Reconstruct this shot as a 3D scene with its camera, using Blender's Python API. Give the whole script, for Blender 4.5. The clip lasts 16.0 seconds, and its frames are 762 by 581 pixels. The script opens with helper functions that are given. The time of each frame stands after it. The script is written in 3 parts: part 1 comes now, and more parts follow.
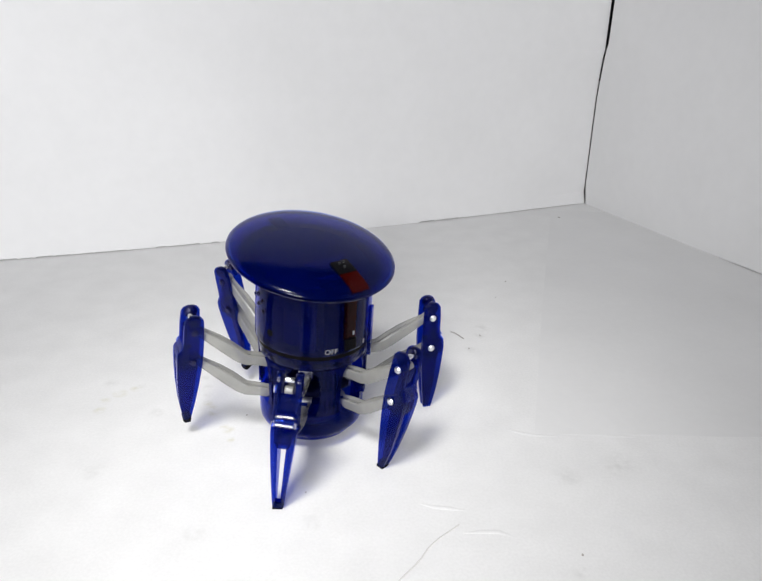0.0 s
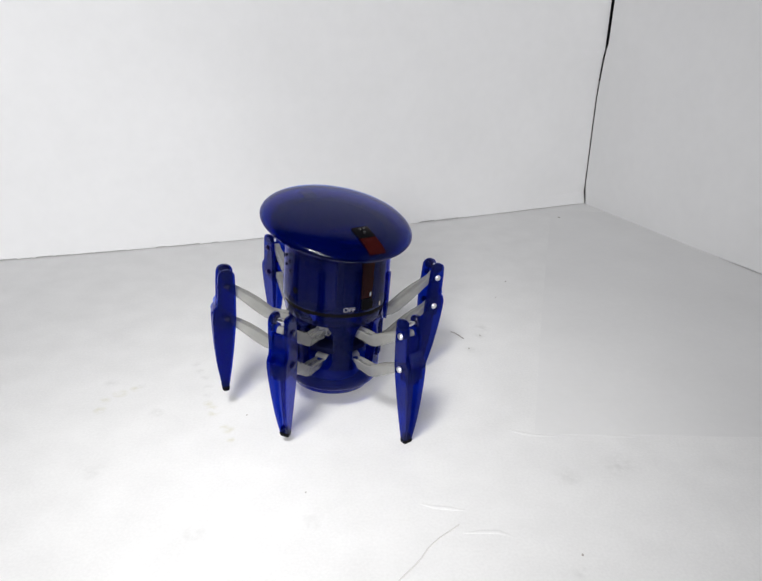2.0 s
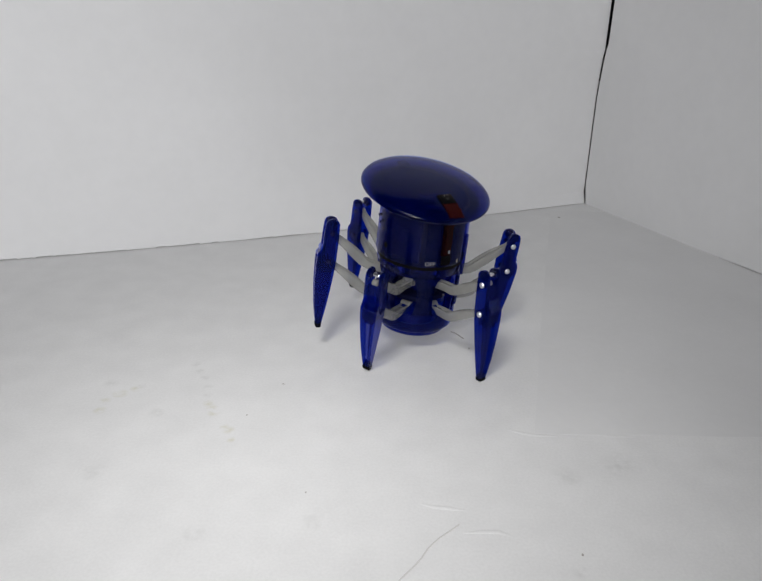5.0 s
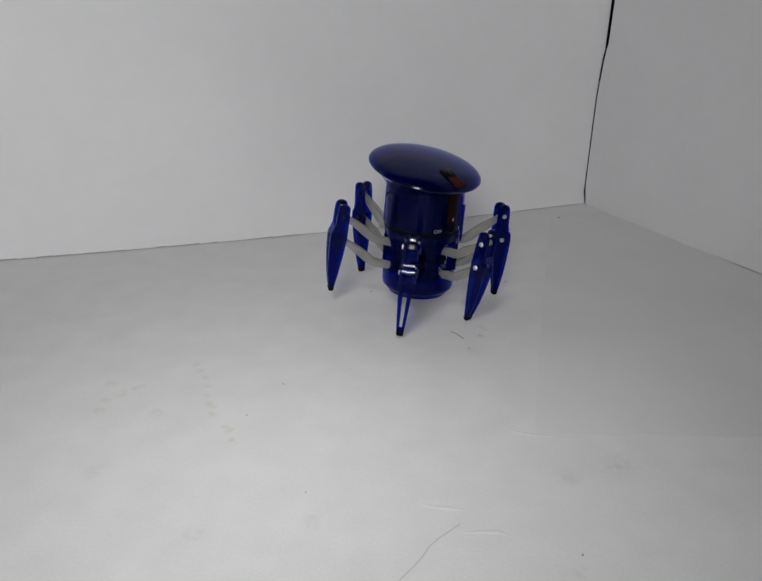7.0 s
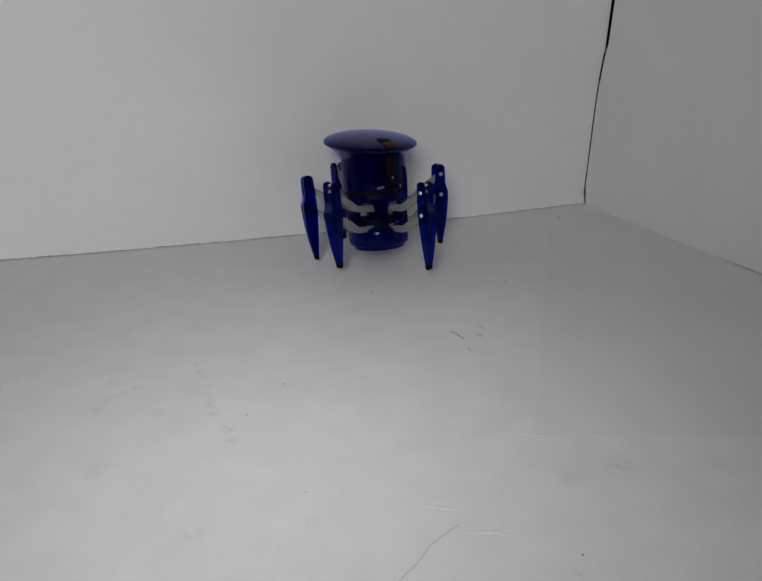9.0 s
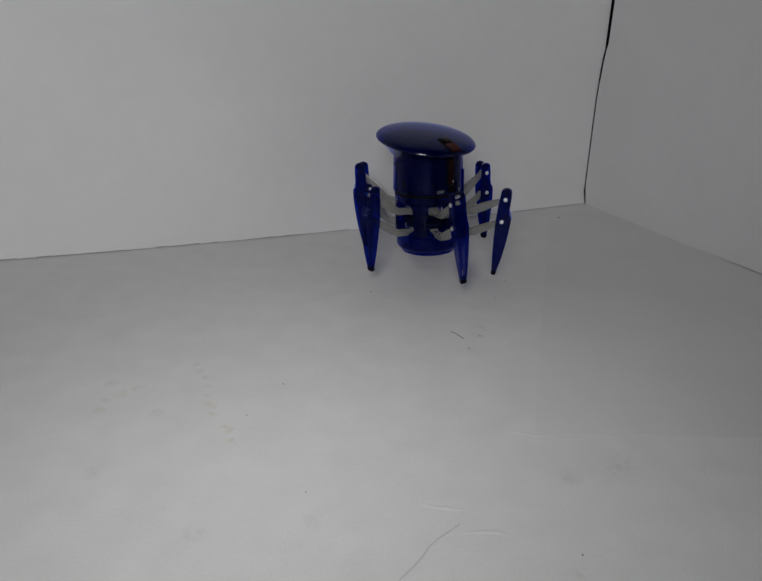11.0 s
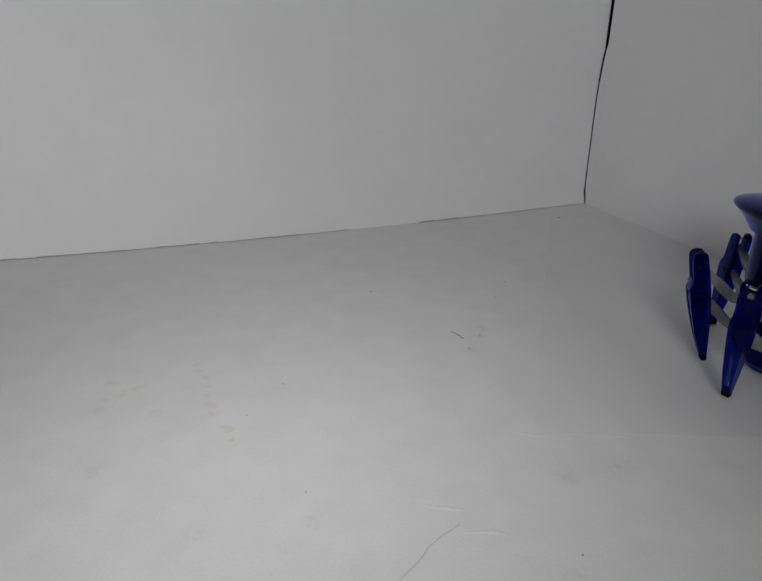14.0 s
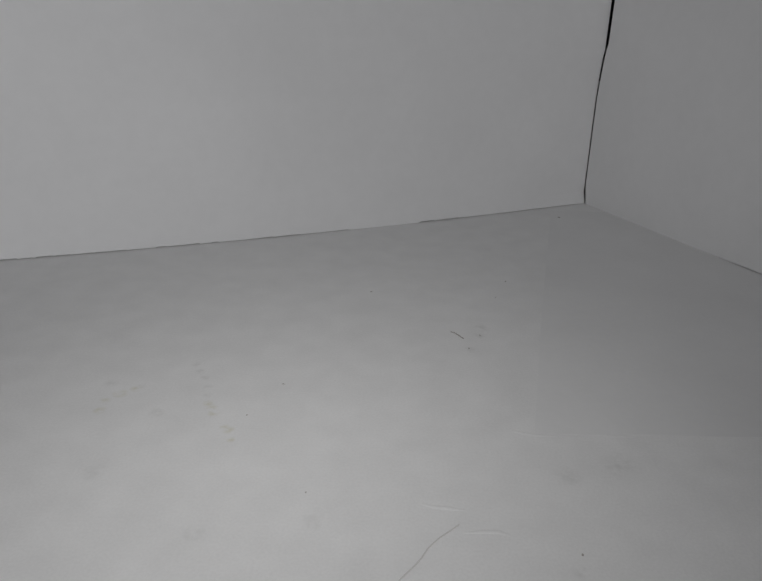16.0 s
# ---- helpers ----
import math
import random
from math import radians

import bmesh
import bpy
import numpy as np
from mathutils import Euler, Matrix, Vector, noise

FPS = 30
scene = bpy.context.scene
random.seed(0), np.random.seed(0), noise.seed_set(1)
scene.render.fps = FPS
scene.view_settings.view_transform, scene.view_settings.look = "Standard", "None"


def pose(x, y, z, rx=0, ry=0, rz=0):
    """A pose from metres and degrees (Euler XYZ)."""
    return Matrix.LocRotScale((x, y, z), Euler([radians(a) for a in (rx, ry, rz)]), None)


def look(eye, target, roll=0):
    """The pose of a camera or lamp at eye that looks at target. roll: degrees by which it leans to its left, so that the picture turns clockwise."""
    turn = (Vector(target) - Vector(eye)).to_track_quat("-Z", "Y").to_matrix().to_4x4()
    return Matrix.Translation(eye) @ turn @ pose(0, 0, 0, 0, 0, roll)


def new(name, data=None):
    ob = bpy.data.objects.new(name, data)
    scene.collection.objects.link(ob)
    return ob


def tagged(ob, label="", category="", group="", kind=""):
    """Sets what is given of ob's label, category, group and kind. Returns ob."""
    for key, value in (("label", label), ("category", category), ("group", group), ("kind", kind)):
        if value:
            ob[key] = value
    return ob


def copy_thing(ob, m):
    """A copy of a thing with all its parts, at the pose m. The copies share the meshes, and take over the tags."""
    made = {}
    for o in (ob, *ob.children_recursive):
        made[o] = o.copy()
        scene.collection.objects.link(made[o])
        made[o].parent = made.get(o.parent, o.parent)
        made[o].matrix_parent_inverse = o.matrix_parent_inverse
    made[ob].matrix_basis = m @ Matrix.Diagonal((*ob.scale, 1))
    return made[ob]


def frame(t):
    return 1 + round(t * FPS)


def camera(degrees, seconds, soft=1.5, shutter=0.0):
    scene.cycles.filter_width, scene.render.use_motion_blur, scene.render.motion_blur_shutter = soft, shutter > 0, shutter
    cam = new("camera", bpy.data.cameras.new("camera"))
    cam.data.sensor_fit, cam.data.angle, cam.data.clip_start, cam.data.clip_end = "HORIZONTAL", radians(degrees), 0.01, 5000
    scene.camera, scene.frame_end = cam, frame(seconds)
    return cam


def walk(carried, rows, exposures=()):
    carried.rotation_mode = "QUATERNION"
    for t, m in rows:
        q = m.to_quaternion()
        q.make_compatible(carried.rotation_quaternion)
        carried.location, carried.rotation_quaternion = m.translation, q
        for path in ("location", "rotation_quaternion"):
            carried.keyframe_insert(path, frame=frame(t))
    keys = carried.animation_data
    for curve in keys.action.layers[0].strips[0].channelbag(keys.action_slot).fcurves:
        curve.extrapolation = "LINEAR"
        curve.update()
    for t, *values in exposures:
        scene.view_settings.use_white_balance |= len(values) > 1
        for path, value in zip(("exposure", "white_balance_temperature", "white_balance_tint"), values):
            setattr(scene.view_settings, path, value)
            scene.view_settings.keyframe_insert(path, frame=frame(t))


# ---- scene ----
# ---------------------------------------------------------------- camera
EYE = (0.0, 0.0, 0.1491)
TILT = radians(23.074)
cam = camera(59.59, 16.0, soft=1.5)
VIEW = look(EYE, (0.0, math.cos(TILT), EYE[2] - math.sin(TILT)), 0.97)
walk(cam, [(0.0, VIEW), (16.0, VIEW)],
     exposures=[(0.0, 0.83), (3.5, 0.77), (4.2, 0.60), (6.3, -0.02), (7.0, -0.05), (7.5, -0.19), (8.0, -0.19), (9.0, -0.29), (11.3, -0.50), (12.0, -0.39), (12.5, -0.42), (13.0, -0.30), (13.5, -0.38), (14.0, -0.36), (14.5, -0.48), (16.0, -0.58)])

# ---------------------------------------------------------------- light
world = bpy.data.worlds.new("room_air")
world.use_nodes = True
world.node_tree.nodes["Background"].inputs[0].default_value = (0.5, 0.52, 0.56, 1)
world.node_tree.nodes["Background"].inputs[1].default_value = 0.02
scene.world = world


def area(name, eye, target, size, power, color, spread=180):
    data = bpy.data.lights.new(name, "AREA")
    data.shape, data.size, data.energy, data.color, data.spread = "DISK", size, power, color, radians(spread)
    ob = new(name, data)
    ob.matrix_world = look(eye, target)
    return ob


area("room_lamp", (-0.18, -1.00, 0.60), (-0.25, 0.42, 0.11), 0.45, 1.95, (0.99, 0.99, 1.0), 80)
area("desk_lamp", (-0.090, -0.04, 0.42), (-0.030, 0.19, 0.0), 0.105, 0.071, (1.0, 0.99, 0.98), 44)


# ---------------------------------------------------------------- materials
def material(name, color, rough=0.5, metal=0.0, transmission=0.0, ior=1.46, vary=0.0, scale=40.0, bump=0.0, bump_scale=400.0, coat=0.0, spec=0.5, grain=0.3):
    m = bpy.data.materials.new(name)
    m.use_nodes = True
    nt = m.node_tree
    b = nt.nodes["Principled BSDF"]
    b.inputs["Base Color"].default_value = (*color, 1)
    b.inputs["Roughness"].default_value = rough
    b.inputs["Metallic"].default_value = metal
    b.inputs["Transmission Weight"].default_value = transmission
    b.inputs["IOR"].default_value = ior
    b.inputs["Specular IOR Level"].default_value = spec
    b.inputs["Coat Weight"].default_value = coat
    b.inputs["Coat Roughness"].default_value = 0.05
    tc = nt.nodes.new("ShaderNodeTexCoord")
    if vary:
        n = nt.nodes.new("ShaderNodeTexNoise")
        n.inputs["Scale"].default_value, n.inputs["Detail"].default_value = scale, 6
        nt.links.new(tc.outputs["Object"], n.inputs["Vector"])
        r = nt.nodes.new("ShaderNodeValToRGB")
        r.color_ramp.elements[0].position, r.color_ramp.elements[1].position = 0.3, 0.7
        r.color_ramp.elements[0].color = (*[c * (1 - vary) for c in color], 1)
        r.color_ramp.elements[1].color = (*[min(1, c * (1 + vary * 0.5)) for c in color], 1)
        nt.links.new(n.outputs["Fac"], r.inputs["Fac"])
        fine = nt.nodes.new("ShaderNodeTexNoise")
        fine.inputs["Scale"].default_value, fine.inputs["Detail"].default_value = scale * 17, 3
        nt.links.new(tc.outputs["Object"], fine.inputs["Vector"])
        level = nt.nodes.new("ShaderNodeMapRange")
        level.inputs["From Min"].default_value, level.inputs["From Max"].default_value = 0.3, 0.7
        level.inputs["To Min"].default_value, level.inputs["To Max"].default_value = 1 - vary * grain, 1 + vary * grain * 0.4
        nt.links.new(fine.outputs["Fac"], level.inputs["Value"])
        mul = nt.nodes.new("ShaderNodeMix")
        mul.data_type, mul.blend_type = "RGBA", "MULTIPLY"
        mul.inputs["Factor"].default_value = 1.0
        nt.links.new(r.outputs["Color"], mul.inputs["A"])
        nt.links.new(level.outputs["Result"], mul.inputs["B"])
        nt.links.new(mul.outputs["Result"], b.inputs["Base Color"])
    if bump:
        n2 = nt.nodes.new("ShaderNodeTexNoise")
        n2.inputs["Scale"].default_value, n2.inputs["Detail"].default_value = bump_scale, 4
        nt.links.new(tc.outputs["Object"], n2.inputs["Vector"])
        bp = nt.nodes.new("ShaderNodeBump")
        bp.inputs["Strength"].default_value, bp.inputs["Distance"].default_value = bump, 0.001
        nt.links.new(n2.outputs["Fac"], bp.inputs["Height"])
        nt.links.new(bp.outputs["Normal"], b.inputs["Normal"])
    return m


BOARD = material("white_board", (0.8, 0.8, 0.805), 0.55, vary=0.05, scale=7, bump=0.05, bump_scale=350)
SHEET = material("white_sheet", (0.8, 0.8, 0.8), 0.5, vary=0.042, scale=60, grain=0.9, bump=0.06, bump_scale=300)
PAPER = material("thin_paper", (0.778, 0.778, 0.780), 0.5, vary=0.04, scale=16, bump=0.06, bump_scale=300)
ROOM = material("room_paint", (0.14, 0.14, 0.145), 0.8, vary=0.05, scale=3)


def plastic(name, tint, color, rough=0.1, spec=0.5, vary=0.15, scale=140, bump=0.0):
    """Clear tinted plastic: each face lets through its tint and adds the sheen and colour of its skin."""
    m = material(name, color, rough, vary=vary, scale=scale, spec=spec, bump=bump, bump_scale=260)
    nt = m.node_tree
    clear, both = nt.nodes.new("ShaderNodeBsdfTransparent"), nt.nodes.new("ShaderNodeAddShader")
    clear.inputs["Color"].default_value = (*tint, 1)
    nt.links.new(clear.outputs["BSDF"], both.inputs[0])
    nt.links.new(nt.nodes["Principled BSDF"].outputs["BSDF"], both.inputs[1])
    nt.links.new(both.outputs["Shader"], nt.nodes["Material Output"].inputs["Surface"])
    return m


BLUE = plastic("blue_plastic", (0.04, 0.10, 0.55), (0.0001, 0.0008, 0.014), 0.09, 0.13)
BLUE_LEG = plastic("blue_leg_plastic", (0.04, 0.12, 0.535), (0.0001, 0.0013, 0.026), 0.13, 0.12)
BLUE_KNEE = plastic("polished_blue_plastic", (0.24, 0.38, 0.82), (0.0001, 0.0008, 0.016), 0.09, 0.42)
BLUE_GLOSS = plastic("glossy_blue_plastic", (0.02, 0.05, 0.36), (0.0001, 0.0006, 0.010), 0.08, 0.5)
BLUE_HAT = plastic("blue_dome_plastic", (0.06, 0.21, 0.61), (0.0001, 0.0010, 0.017), 0.14, 0.16, vary=0.3, scale=45)
INNER = material("inner_blue_plastic", (0.003, 0.012, 0.13), 0.35, vary=0.5, scale=160, spec=0.2)
COVER = material("dark_blue_cover", (0.001, 0.005, 0.05), 0.5, vary=0.4, scale=120, spec=0.1)
BROWN = material("brown_contact", (0.05, 0.03, 0.02), 0.4)
CORE = material("dark_core", (0.003, 0.004, 0.02), 0.6, spec=0.05)
MILK = plastic("milky_plastic", (0.36, 0.36, 0.35), (0.19, 0.19, 0.18), 0.25, 0.35, vary=0.12, scale=200)
RUBBER = material("black_rubber", (0.003, 0.003, 0.004), 0.5, spec=0.04)
PIN = material("bright_pin", (0.82, 0.82, 0.83), 0.32, metal=1.0)
STEEL = material("bright_steel", (0.75, 0.76, 0.78), 0.18, metal=1.0)
RED = plastic("red_window", (0.5, 0.05, 0.03), (0.02, 0.0007, 0.0004), 0.12, 0.12)
RED_DARK = plastic("dark_red_window", (0.20, 0.015, 0.01), (0.006, 0.0004, 0.0003), 0.12, 0.12)
LENS = material("black_lens", (0.01, 0.01, 0.012), 0.06, spec=1.0)
FILM = plastic("thin_blue_film", (0.58, 0.70, 0.90), (0.0001, 0.0005, 0.006), 0.3, 0.05)
BLACK = material("black_plastic", (0.003, 0.003, 0.004), 0.4, spec=0.04)
INK = material("white_ink", (0.24, 0.24, 0.28), 0.5)
DIRT = material("grey_dirt", (0.42, 0.40, 0.38), 0.9)
HAIR = material("grey_hair", (0.64, 0.63, 0.62), 0.6)


def stain(m, spots, color, strength):
    """Blotches of a stain on a material, each (x, y, radius) in metres, broken up by grain."""
    nt = m.node_tree
    b = nt.nodes["Principled BSDF"]
    geo = nt.nodes.new("ShaderNodeNewGeometry")
    grain = nt.nodes.new("ShaderNodeTexNoise")
    grain.inputs["Scale"].default_value, grain.inputs["Detail"].default_value = 260, 5
    nt.links.new(geo.outputs["Position"], grain.inputs["Vector"])
    total = None
    for x, y, r in spots:
        d = nt.nodes.new("ShaderNodeVectorMath")
        d.operation = "DISTANCE"
        d.inputs[1].default_value = (x, y, 0)
        nt.links.new(geo.outputs["Position"], d.inputs[0])
        f = nt.nodes.new("ShaderNodeMapRange")
        f.inputs["From Min"].default_value, f.inputs["From Max"].default_value = r, r * 0.2
        nt.links.new(d.outputs["Value"], f.inputs["Value"])
        if total is None:
            total = f.outputs["Result"]
        else:
            mx = nt.nodes.new("ShaderNodeMath")
            mx.operation = "MAXIMUM"
            nt.links.new(total, mx.inputs[0])
            nt.links.new(f.outputs["Result"], mx.inputs[1])
            total = mx.outputs["Value"]
    cut = nt.nodes.new("ShaderNodeMapRange")
    cut.inputs["From Min"].default_value, cut.inputs["From Max"].default_value, cut.inputs["To Max"].default_value = 0.38, 0.66, strength
    nt.links.new(grain.outputs["Fac"], cut.inputs["Value"])
    amount = nt.nodes.new("ShaderNodeMath")
    amount.operation = "MULTIPLY"
    nt.links.new(total, amount.inputs[0])
    nt.links.new(cut.outputs["Result"], amount.inputs[1])
    mix = nt.nodes.new("ShaderNodeMix")
    mix.data_type = "RGBA"
    nt.links.new(amount.outputs["Value"], mix.inputs["Factor"])
    nt.links.new(b.inputs["Base Color"].links[0].from_socket, mix.inputs["A"])
    mix.inputs["B"].default_value = (*color, 1)
    nt.links.new(mix.outputs["Result"], b.inputs["Base Color"])


stain(SHEET, [(-0.1109, 0.2236, 0.003), (-0.1117, 0.2307, 0.003), (-0.1069, 0.2364, 0.0035), (-0.1022, 0.2403, 0.003), (-0.108, 0.236, 0.003), (-0.0691, 0.2302, 0.003), (-0.0672, 0.2265, 0.003), (-0.0655, 0.2233, 0.003),
              (-0.0572, 0.212, 0.003), (-0.059, 0.2135, 0.0025), (-0.055, 0.2058, 0.002)], (0.58, 0.56, 0.42), 0.60)
stain(SHEET, [(-0.0822, 0.2617, 0.003), (-0.079, 0.2555, 0.003), (-0.076, 0.2495, 0.0028), (-0.0725, 0.2425, 0.0028), (-0.071, 0.236, 0.0025), (-0.114, 0.2445, 0.004), (-0.101, 0.2425, 0.003), (-0.088, 0.223, 0.004),
              (0.0429, 0.28, 0.0035), (0.0506, 0.3037, 0.006), (0.0494, 0.295, 0.004), (-0.0205, 0.1665, 0.004), (-0.02, 0.162, 0.003), (0.0589, 0.1447, 0.0035), (0.0863, 0.195, 0.008), (0.066, 0.188, 0.006),
              (0.11, 0.24, 0.008), (0.094, 0.252, 0.006), (0.075, 0.2260, 0.009), (0.068, 0.221, 0.008), (-0.056, 0.158, 0.004), (-0.098, 0.186, 0.005), (0.138, 0.5, 0.006)], (0.54, 0.54, 0.53), 0.42)


# ---------------------------------------------------------------- mesh helpers
def part(name, bm, mat, parent=None, label="", smooth=True):
    bmesh.ops.recalc_face_normals(bm, faces=bm.faces)
    me = bpy.data.meshes.new(name)
    bm.to_mesh(me)
    bm.free()
    me.materials.append(mat)
    if smooth:
        me.shade_smooth()
        me.set_sharp_from_angle(angle=radians(38))
    ob = new(name, me)
    ob.parent = parent
    if label:
        tagged(ob, label)
    return ob


def slab(bm, lo, hi, m=Matrix(), bevel=0.0):
    made = bmesh.ops.create_cube(bm, size=1.0)["verts"]
    c, s = (Vector(lo) + Vector(hi)) / 2, Vector(hi) - Vector(lo)
    bmesh.ops.transform(bm, matrix=m @ Matrix.Translation(c) @ Matrix.Diagonal((*s, 1)), verts=made)
    if bevel:
        edges = {e for v in made for e in v.link_edges}
        bmesh.ops.bevel(bm, geom=list(edges), offset=bevel, segments=2, affect="EDGES", profile=0.5)


def lathe(bm, profile, n=64, m=Matrix()):
    """A turned body: profile of (radius, height) from one end to the other; radius 0 closes it."""
    rings = []
    for r, z in profile:
        if r <= 0:
            rings.append([bm.verts.new(m @ Vector((0, 0, z)))])
        else:
            rings.append([bm.verts.new(m @ Vector((r * math.cos(2 * math.pi * i / n), r * math.sin(2 * math.pi * i / n), z))) for i in range(n)])
    for a, b in zip(rings, rings[1:]):
        for i in range(n):
            j = (i + 1) % n
            if len(a) == 1 and len(b) > 1:
                bm.faces.new((a[0], b[i], b[j]))
            elif len(b) == 1 and len(a) > 1:
                bm.faces.new((a[i], a[j], b[0]))
            elif len(a) > 1:
                bm.faces.new((a[i], a[j], b[j], b[i]))


def tube(bm, pts, radii, n=8, flat=1.0):
    """A rounded rod along points, its height times flat."""
    rings = []
    for k, p in enumerate(pts):
        a, b = Vector(pts[max(k - 1, 0)]), Vector(pts[min(k + 1, len(pts) - 1)])
        d = (b - a).normalized()
        side = d.cross(Vector((0, 0, 1)))
        side = side.normalized() if side.length > 1e-4 else Vector((0, 1, 0))
        up = side.cross(d).normalized()
        r = radii[k] if isinstance(radii, (list, tuple)) else radii
        rings.append([bm.verts.new(Vector(p) + side * r * math.cos(2 * math.pi * i / n) + up * r * flat * math.sin(2 * math.pi * i / n)) for i in range(n)])
    for a, b in zip(rings, rings[1:]):
        for i in range(n):
            bm.faces.new((a[i], a[(i + 1) % n], b[(i + 1) % n], b[i]))
    bm.faces.new(rings[0])
    bm.faces.new(rings[-1])


def prism(bm, outline, y0, y1, taper=None):
    """A plate: outline of (x, z), from y0 to y1; taper(z) scales y along z."""
    f = taper or (lambda z: 1.0)
    a = [bm.verts.new((x, y0 * f(z), z)) for x, z in outline]
    b = [bm.verts.new((x, y1 * f(z), z)) for x, z in outline]
    bm.faces.new(a)
    bm.faces.new(list(reversed(b)))
    for i in range(len(a)):
        j = (i + 1) % len(a)
        bm.faces.new((a[j], a[i], b[i], b[j]))


# ---------------------------------------------------------------- the corner of boards and the sheet
CORNER = Vector((0.1697, 0.5437, 0.0))
ALONG = Vector((-0.934, -0.3574, 0.0))
SIDE = Vector((0.3841, -0.9233, 0.0))


def frame_of(origin, x):
    y = Vector((0, 0, 1)).cross(x)
    return Matrix(((x.x, y.x, 0, origin.x), (x.y, y.y, 0, origin.y), (0, 0, 1, origin.z), (0, 0, 0, 1)))


# long board: x runs from the corner, its white face at y = 0, its back at -y
LONG = frame_of(CORNER, ALONG)
bm = bmesh.new()
rng = random.Random(4)
lift, x = [], 0.06
while x < 0.62:
    open_stretch = x < 0.148 or x > 0.203
    h = rng.choice((0.0005, 0.0007, 0.0009)) if open_stretch else 0.0001
    step = rng.uniform(0.004, 0.013)
    lift += [(x, h), (x + step, h * rng.uniform(0.6, 1.0)), (x + step + 0.0003, 0.0001), (x + step + rng.uniform(0.0006, 0.0016), 0.0001)]
    x = lift[-1][0] + 0.0003
lift.append((0.9, 0.0004))

# the slit in the corner: height, its middle along the short board, half its width
SLIT = [(0.0001, 0.0004, 0.0007), (0.004, -0.0004, 0.0008), (0.0100, -0.0021, 0.0011), (0.0140, -0.0024, 0.0006), (0.032, -0.0026, 0.0005), (0.063, -0.0031, 0.0006), (0.086, -0.0032, 0.0006),
        (0.100, -0.0025, 0.0008), (0.115, -0.0013, 0.0009), (0.122, -0.0001, 0.0008), (0.126, 0.0005, 0.0015), (0.160, 0.0005, 0.0016), (0.250, 0.0010, 0.0018), (0.510, 0.0010, 0.0018)]


def bow(x):
    """The board bellies slightly forward between the corner and its far end."""
    return 0.0085 * math.sin(math.pi * x / 0.46) if x < 0.46 else 0.0


front_low = [bm.verts.new(LONG @ Vector((x, bow(x), z))) for x, z in lift]
front_top = [bm.verts.new(LONG @ Vector((x, bow(x), 0.51))) for x, z in lift]
back_low = [bm.verts.new(LONG @ Vector((x, bow(x) - 0.006, z))) for x, z in lift]
back_top = [bm.verts.new(LONG @ Vector((x, bow(x) - 0.006, 0.51))) for x, z in lift]
for i in range(len(lift) - 1):
    for a, b in ((front_low, front_top), (front_top, back_top), (back_top, back_low), (back_low, front_low)):
        bm.faces.new((a[i], a[i + 1], b[i + 1], b[i]))
bm.faces.new((front_low[-1], front_top[-1], back_top[-1], back_low[-1]))
# its end beside the slit leans back with the corner
cols_front, cols_back = [], []
for k in range(6):
    u = k / 5
    col = [(0.0002 + 0.0598 * u, bow(0.06) * u + (c - w) * (1 - u) ** 2, z if 0.001 < z < 0.5 or k == 0 else (lift[0][1] if z < 0.001 else 0.51)) for z, c, w in SLIT]
    cols_front.append([bm.verts.new(LONG @ Vector(p)) for p in col])
    cols_back.append([bm.verts.new(LONG @ Vector((p[0], p[1] - 0.006, p[2]))) for p in col])
for cols in (cols_front, cols_back):
    for a, b in zip(cols, cols[1:]):
        for i in range(len(SLIT) - 1):
            bm.faces.new((a[i], a[i + 1], b[i + 1], b[i]))
for i in range(len(SLIT) - 1):
    bm.faces.new((cols_front[0][i], cols_front[0][i + 1], cols_back[0][i + 1], cols_back[0][i]))
for k in range(5):
    for i in (0, -1):
        bm.faces.new((cols_front[k][i], cols_front[k + 1][i], cols_back[k + 1][i], cols_back[k][i]))
bmesh.ops.remove_doubles(bm, verts=bm.verts, dist=0.00002)
wall_long = tagged(part("wall_long", bm, BOARD, smooth=False), "smooth white foam board standing upright behind the toy", "wall", kind="structure")

# short board: butts against the long one with an uneven slit
SHORT = frame_of(CORNER, SIDE)
bm = bmesh.new()
slit = [(c + w, z - 0.0007 if z < 0.001 else z) for z, c, w in SLIT]
rows_ = []
for x, z in slit:
    rows_.append([[bm.verts.new(SHORT @ Vector((px, y, z if z > 0 else pz))) for px, pz in ((x, z), (0.126, z), (0.128, 0.0001), (0.150, 0.0003), (0.153, 0.0006), (0.8, 0.0004))] for y in (0.0, 0.006)])
for a, b in zip(rows_, rows_[1:]):
    for k in range(5):
        bm.faces.new((a[0][k], a[0][k + 1], b[0][k + 1], b[0][k]))
        bm.faces.new((a[1][k], b[1][k], b[1][k + 1], a[1][k + 1]))
    bm.faces.new((a[0][0], b[0][0], b[1][0], a[1][0]))
    bm.faces.new((a[0][5], a[1][5], b[1][5], b[0][5]))
for row in (rows_[0], rows_[-1]):
    for k in range(5):
        bm.faces.new((row[0][k], row[1][k], row[1][k + 1], row[0][k + 1]))
wall_short = tagged(part("wall_short", bm, BOARD, smooth=False), "smooth white foam board meeting the other at a dark slit", "wall", kind="structure")

